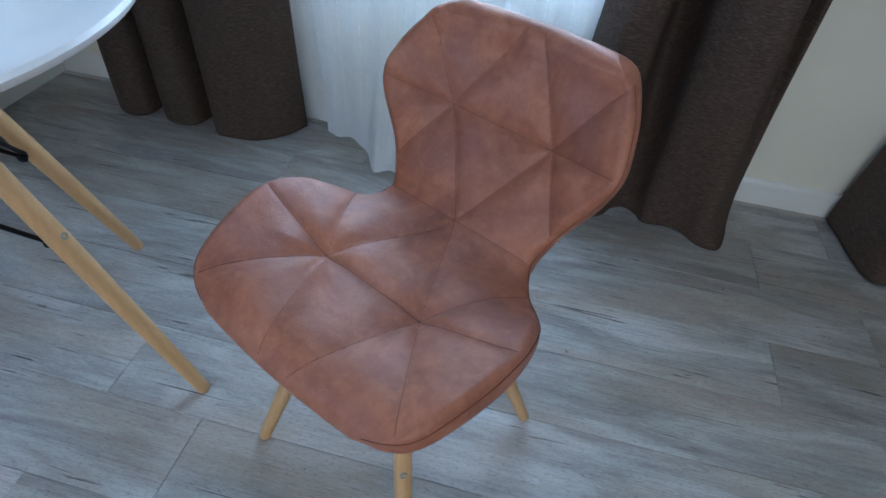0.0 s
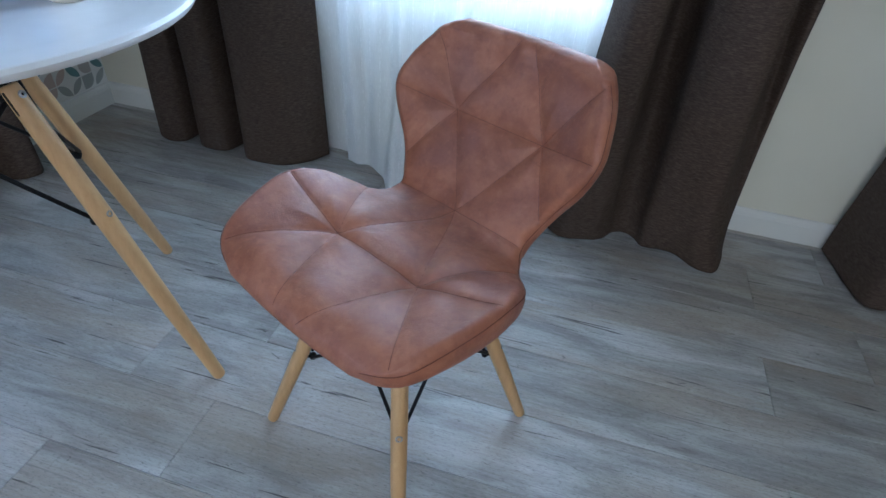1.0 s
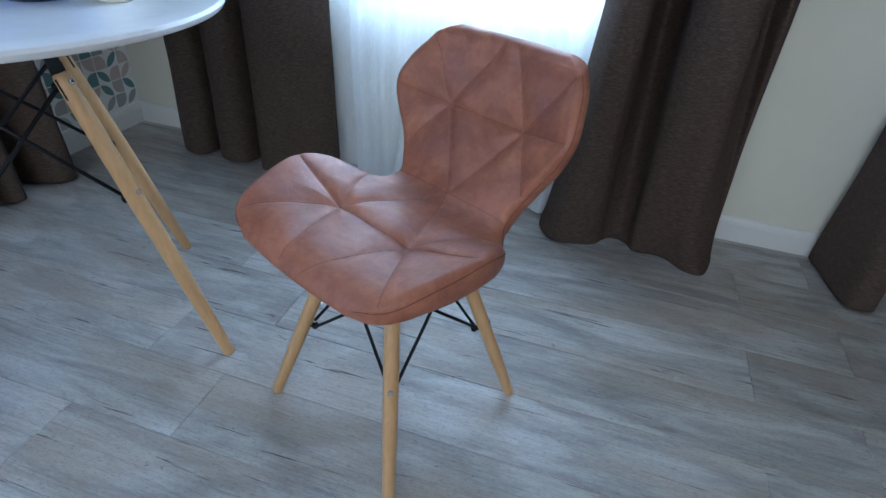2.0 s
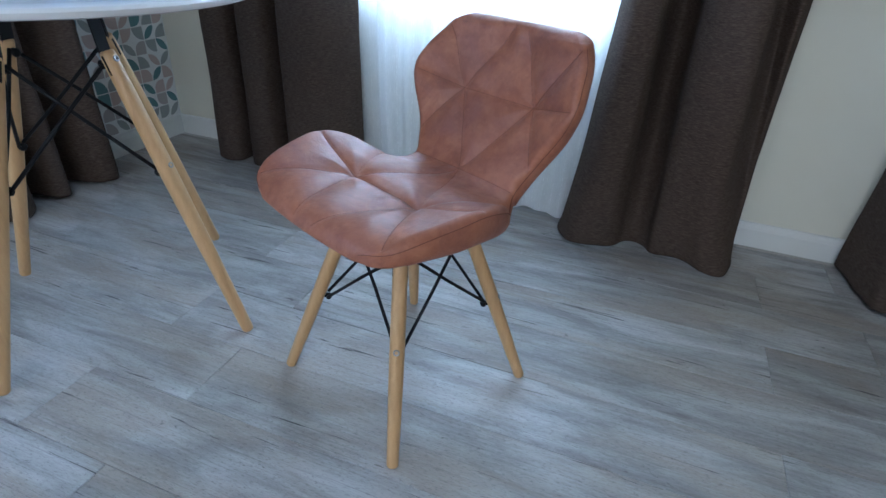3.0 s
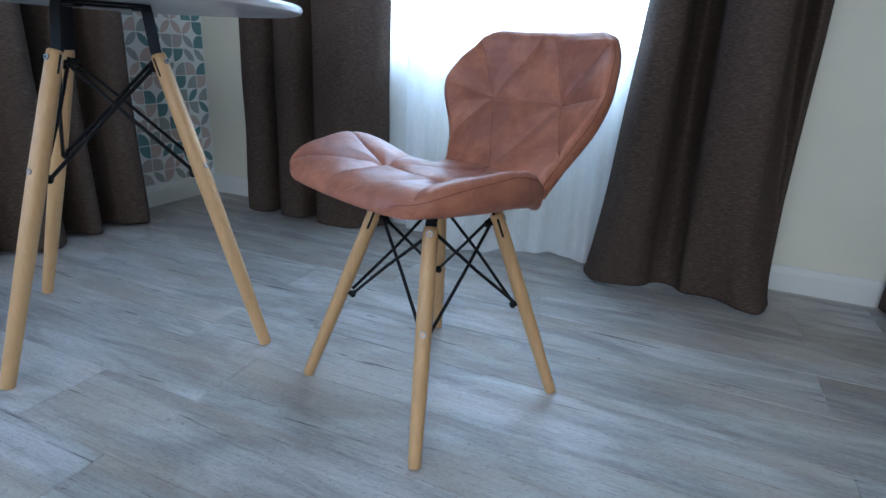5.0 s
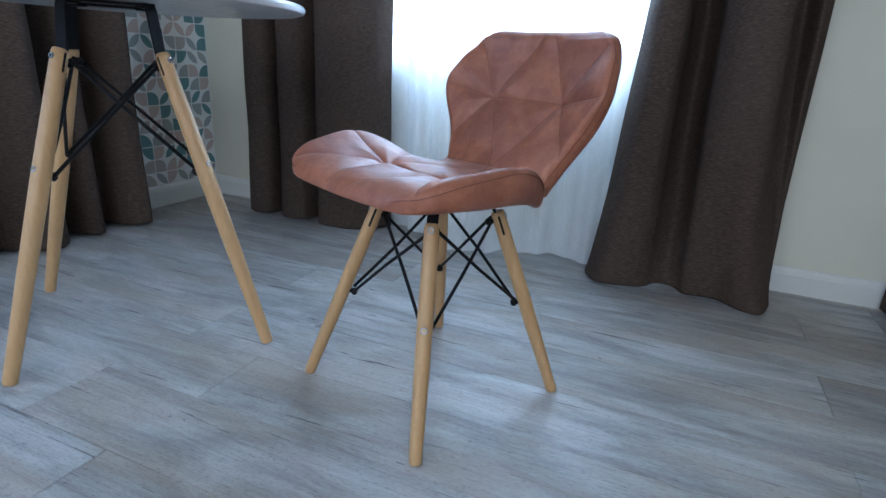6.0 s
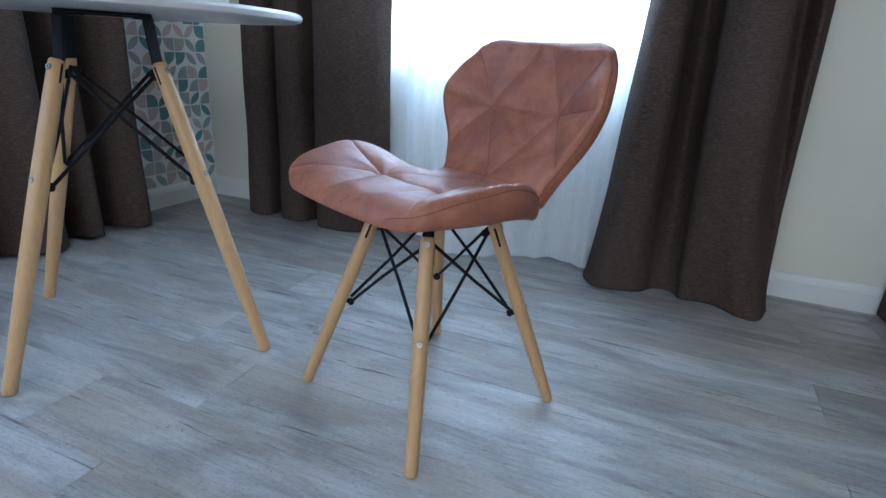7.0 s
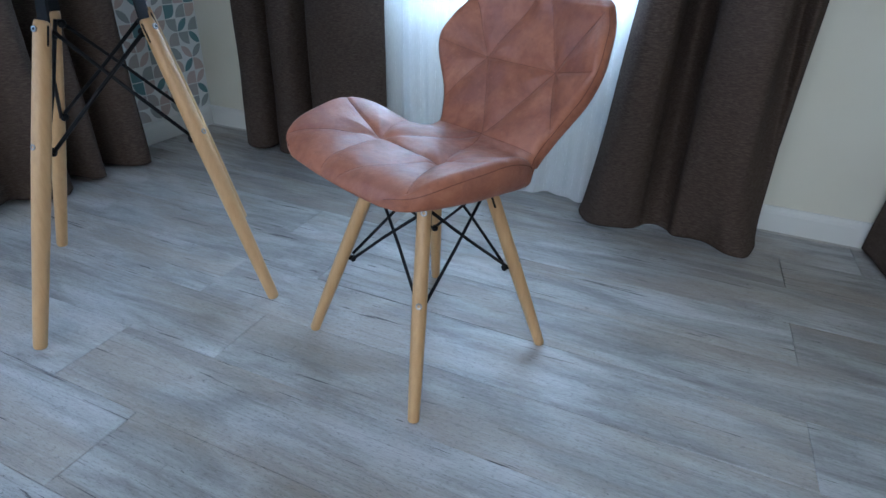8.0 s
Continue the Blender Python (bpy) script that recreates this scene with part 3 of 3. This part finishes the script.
def underframe(thing, feet, heads, radii, z_low, z_up, z_top, plate, bar, rod, centre):
    """Four splayed legs with crossed steel rods, brackets and a plate under the top."""
    legs = []
    c = Vector((*centre, 0))
    at = lambda k, z: feet[k] + (heads[k] - feet[k]) * (z / heads[k].z)
    for k in range(4):
        leg = part("leg", leg_mesh(feet[k], heads[k], radii), WOOD, thing, "turned beech leg")
        sharpen(leg, 50)
        legs.append(leg)
        out = (feet[k] - c)
        out = Vector((out.x, out.y, 0)).normalized()
        axis = (heads[k] - feet[k]).normalized()
        face = (out - axis * out.dot(axis)).normalized()
        for z in (z_low + 0.012, z_up + 0.006):
            rr = radii[1] if z < 0.5 * (z_low + z_up) else radii[2] * 0.35 + radii[1] * 0.65
            screw(at(k, z) + face * (rr - 0.0012), face, leg)
        # the flat bracket that is let into the leg's head
        side = Vector((-out.y, out.x, 0))
        p0, p1 = at(k, heads[k].z - 0.045) - face * 0.006, Vector((c.x, c.y, 0)) + out * plate + Vector((0, 0, z_top))
        bm = bmesh.new()
        rows = []
        pts = [p0, heads[k] - face * 0.004, heads[k] + (p1 - heads[k]) * 0.9, p1 + Vector((0, 0, -0.002)), p1 - out * 0.03 + Vector((0, 0, -0.001))]
        for i, p in enumerate(pts):
            d = (pts[min(i + 1, 4)] - pts[max(i - 1, 0)]).normalized()
            nrm = d.cross(side).normalized()
            rows.append([bm.verts.new(p + side * a * bar + nrm * b * 0.0022) for a, b in ((-1, -1), (1, -1), (1, 1), (-1, 1))])
        for a, b in zip(rows, rows[1:]):
            for i in range(4):
                bm.faces.new((a[i], a[(i + 1) % 4], b[(i + 1) % 4], b[i]))
        bm.faces.new(rows[0][::-1])
        bm.faces.new(rows[-1])
        bmesh.ops.recalc_face_normals(bm, faces=bm.faces)
        part("bracket", bm, BLACK, thing, "flat black steel bracket", smooth=False)
        # black block for the head's shaded slot, seen from both sides of the leg
        part("slot_shade", box_at(at(k, heads[k].z - 0.025), axis, side, out, 0.0022, radii[2] * 1.03, 0.019), BLACK, leg, "black block for the shade in the slot", smooth=False)
    for k in range(4):
        j = (k + 1) % 4
        way = at(j, z_low) - at(k, z_low)
        way = Vector((way.x, way.y, 0)).normalized()
        inn = (c - at(k, 0))
        for n0, n1, w in ((k, j, way), (j, k, -way)):
            inward = Vector((c.x - at(n0, z_up).x, c.y - at(n0, z_up).y, 0)).normalized()
            inward1 = Vector((c.x - at(n1, z_low).x, c.y - at(n1, z_low).y, 0)).normalized()
            a = at(n0, z_up) + w * 0.010 + inward * 0.010
            b = at(n1, z_low) - w * 0.008 + inward1 * 0.014
            shift = Vector((0, 0, 0.004 if n0 == k else -0.004))
            bm = bmesh.new()
            tube(bm, [a + shift, (a + b) / 2 + inward * (0.003 if n0 == k else -0.003), b + shift], rod, 10)
            part("rod", bm, BLACK, thing, "thin black steel cross rod")
    for k in range(4):
        inward = Vector((c.x - at(k, z_low).x, c.y - at(k, z_low).y, 0)).normalized()
        for z in (z_low, z_up):
            p = at(k, z) + inward * (radii[1] * 0.7)
            part("bolt", turned([(0, -0.004), (rod * 1.7, -0.004), (rod * 1.7, 0.009), (rod * 2.3, 0.010), (rod * 2.3, 0.015), (rod * 1.3, 0.0185), (0, 0.0185)], 14, p, inward - Vector((0, 0, 0.35))), BLACK, legs[k], "black cap nut")
    return legs


def box_at(centre, axis, side, out, sx, sy, sz):
    bm = bmesh.new()
    bmesh.ops.create_cube(bm, size=2)
    ax = axis.normalized()
    o = (out - ax * out.dot(ax)).normalized()
    s = ax.cross(o)
    for v in bm.verts:
        v.co = centre + o * v.co.x * sx + s * v.co.y * sy + ax * v.co.z * sz
    return bm


def dining_chair():
    chair = tagged(new("dining_chair"), "rust-brown quilted leather chair on splayed beech legs", "chair")
    chair.matrix_world = pose(-0.0624, 0.5304, 0, 0, 0, -25.2)
    split = TABLE[CREASE][0]
    seat = shell_part("seat", chair, 0.0, split)
    back = shell_part("backrest", chair, split, LONG)
    # sewn seams and the piping round the edge
    for owner, lo, hi in ((seat, -1, split + 1e-4), (back, split - 1e-4, 9)):
        bm = bmesh.new()
        for a, b in SEAMS:
            if not (lo <= a[1] <= hi and lo <= b[1] <= hi) or (owner is back and a[1] == b[1] == split):
                continue
            pts = []
            n = max(4, int(math.dist(a, b) / 0.008))
            for i in range(n + 1):
                x, r = a[0] + (b[0] - a[0]) * i / n, a[1] + (b[1] - a[1]) * i / n
                w = spline(TABLE, r)[2]
                if abs(x) > w - 0.0016 or r < 0.003 or r > LONG - 0.003:
                    continue
                pts.append(shell_point(x / w, r, padding(x / w, r) * meeting(r) * (1 - edge(x / w, r, w)) - 0.0003))
            if len(pts) > 2:
                tube(bm, pts, 0.00048, 6)
        part("seam", bm, THREAD, owner, "dark sewn seam lines")
        rows = [split + (LONG - 0.022 - split) * i / 60 for i in range(61)] if owner is back else [0.007 + (split - 0.007) * i / 60 for i in range(61)]
        for sgn in (-1, 1):
            bm = bmesh.new()
            pts = []
            for r in rows:
                w = spline(TABLE, r)[2]
                inset, out = (0.0026, 0.0006) if owner is seat else (0.0024, 0.0002)
                pts.append(shell_point(sgn * (1 - inset / w), r, padding(1, r) * meeting(r) * (1 - min(rim(inset), edge(0, r, 1))) - 0.0005) + Vector((sgn * out, 0, 0)))
            tube(bm, pts, 0.0007, 6)
            part("piping", bm, CORD, owner, "dark edge seam")
    fx, fy, cx, cy = 0.181, 0.183, -0.001, -0.007
    h = 0.0785
    signs = ((-1, -1), (1, -1), (1, 1), (-1, 1))
    feet = [Vector((cx + a * fx, cy + b * fy, 0)) for a, b in signs]
    heads = [Vector((cx + a * h, cy + b * (h + 0.002), 0.379)) for a, b in signs]
    underframe(chair, feet, heads, (0.0112, 0.0140, 0.0130), 0.198, 0.361, 0.414, 0.082, 0.010, 0.0032, (cx, cy))
    part("mounting_plate", box(cx - 0.075, cx + 0.075, cy - 0.075, cy + 0.075, 0.4145, 0.4185, 0.001, 1), BLACK, chair, "black steel plate", smooth=False)
    return chair


dining_chair()


# ---- table ----
def round_table():
    table = tagged(new("round_table"), "round white table on splayed beech legs with black steel rods", "table")
    table.matrix_world = pose(-0.8135, 0.4675, 0, 0, 0, 4.6)
    z0, z1, r = 0.7220, 0.741, 0.400
    prof = [(0, z0), (r - 0.012, z0), (r - 0.004, z0 + 0.0025), (r - 0.0005, z0 + 0.008), (r, z0 + 0.012), (r - 0.001, z1 - 0.006), (r - 0.004, z1 - 0.0015), (r - 0.008, z1), (r - 0.05, z1), (0, z1)]
    bm = lathe(prof, 128)
    bmesh.ops.translate(bm, vec=(-0.014, 0.022, 0), verts=bm.verts)      # the top sits a little off its frame
    sharpen(part("tabletop", bm, LACQUER, table, "glossy white round top"), 35)
    feet = [Vector((0.345 * math.cos(radians(90 * k)), 0.345 * math.sin(radians(90 * k)), 0)) for k in range(4)]
    heads = [Vector((0.125 * math.cos(radians(90 * k)), 0.125 * math.sin(radians(90 * k)), 0.626)) for k in range(4)]
    underframe(table, feet, heads, (0.0135, 0.0175, 0.0150), 0.388, 0.603, 0.716, 0.108, 0.013, 0.0040, (0, 0))
    bm = bmesh.new()
    for k in range(4):
        a, b = (Vector((0.104 * math.cos(radians(90 * i)), 0.104 * math.sin(radians(90 * i)), 0.7180)) for i in (k, k + 1))
        d = (b - a).normalized()
        n = Vector((-d.y, d.x, 0))
        vs = [bm.verts.new(p + n * s * 0.012 + Vector((0, 0, t * 0.0025))) for p in (a, b) for s in (-1, 1) for t in (-1, 1)]
        for f in ((0, 1, 3, 2), (4, 6, 7, 5), (0, 2, 6, 4), (1, 5, 7, 3), (0, 4, 5, 1), (2, 3, 7, 6)):
            bm.faces.new([vs[i] for i in f])
    bmesh.ops.recalc_face_normals(bm, faces=bm.faces)
    part("mounting_frame", bm, BLACK, table, "square black steel frame", smooth=False)
    return table


round_table()


# ---- things on the table ----
def glass_bowl(x, y):
    bm = bmesh.new()
    sides, rows = 14, [(0.0, 0.006), (0.052, 0.0), (0.066, 0.010), (0.082, 0.035), (0.088, 0.065), (0.084, 0.095), (0.074, 0.12), (0.070, 0.12), (0.079, 0.095), (0.082, 0.065), (0.076, 0.037), (0.060, 0.016), (0.0, 0.014)]
    prev = None
    for i, (r, z) in enumerate(rows):
        if r == 0:
            ring = [bm.verts.new((0, 0, z))]
        else:
            off = 0.5 * (i % 2)
            ring = [bm.verts.new((r * math.cos(2 * math.pi * (k + off) / sides), r * math.sin(2 * math.pi * (k + off) / sides), z)) for k in range(sides)]
        if prev:
            for k in range(sides):
                j = (k + 1) % sides
                if len(prev) == 1:
                    bm.faces.new((prev[0], ring[k], ring[j]))
                elif len(ring) == 1:
                    bm.faces.new((prev[k], prev[j], ring[0]))
                elif i % 2:
                    bm.faces.new((prev[k], prev[j], ring[k]))
                    bm.faces.new((prev[j], ring[j], ring[k]))
                else:
                    bm.faces.new((prev[k], prev[j], ring[j]))
                    bm.faces.new((prev[k], ring[j], ring[k]))
        prev = ring
    bmesh.ops.recalc_face_normals(bm, faces=bm.faces)
    ob = part("glass_bowl", bm, BLUE, smooth=False)
    ob.matrix_world = pose(x, y, 0.7412)
    return tagged(ob, "cobalt blue faceted glass bowl on the white table", "bowl")


def white_cup(x, y):
    r = 0.028
    bm = lathe([(0, 0.0), (r - 0.004, 0.0), (r - 0.001, 0.0015), (r, 0.005), (r, 0.088), (r - 0.0015, 0.090), (r - 0.003, 0.088), (r - 0.004, 0.010), (0, 0.008)], 48)
    ob = sharpen(part("cup", bm, CERAMIC), 50)
    ob.matrix_world = pose(x, y, 0.7412)
    return tagged(ob, "plain white ceramic cup on the white table", "cup")


glass_bowl(-0.728, 0.517)
white_cup(-0.606, 0.562)


# ---- floor planks ----
PLANK_W, PLANK_L, SEAM_Y = 0.177, 1.36, 0.612
plank_meshes = {}
JOINTS = {-4: -0.456, -3: -0.685, -2: -0.440, -1: -0.650, 0: -0.425, 1: -0.645, 2: -0.395, 3: -0.638}      # where a plank of that row begins


def plank_mesh(length, width):
    key = (round(length, 3), round(width, 3))
    if key not in plank_meshes:
        g, e = 0.0004, 0.0009
        bm = bmesh.new()
        lv = []
        for inset, z in ((0.0, -0.004), (0.0, -0.0012), (e, 0.0)):
            x, y = length / 2 - g - inset, width / 2 - g - inset
            lv.append([bm.verts.new((sx * x, sy * y, z)) for sx, sy in ((-1, -1), (1, -1), (1, 1), (-1, 1))])
        for a, b in zip(lv, lv[1:]):
            for i in range(4):
                bm.faces.new((a[i], a[(i + 1) % 4], b[(i + 1) % 4], b[i]))
        bm.faces.new(lv[-1])
        me = bpy.data.meshes.new("plank")
        bm.to_mesh(me)
        bm.free()
        me.materials.append(FLOOR)
        plank_meshes[key] = me
    return plank_meshes[key]


row = math.floor((WY0 - SEAM_Y) / PLANK_W)
while SEAM_Y + row * PLANK_W < WY1:
    y0, y1 = max(WY0, SEAM_Y + row * PLANK_W), min(WY1, SEAM_Y + (row + 1) * PLANK_W)
    start = JOINTS.get(row, (-0.430 if row % 2 == 0 else -0.660) + 0.02 * math.sin(row * 2.3))
    start -= PLANK_L * math.ceil((start - WX0) / PLANK_L)
    while start < WX1:
        x0, x1 = max(WX0, start), min(WX1, start + PLANK_L)
        if x1 - x0 > 0.02 and y1 - y0 > 0.01:
            ob = new("plank", plank_mesh(x1 - x0, y1 - y0))
            ob.location = ((x0 + x1) / 2, (y0 + y1) / 2, 0)
            ob.parent = floor
        start += PLANK_L
    row += 1
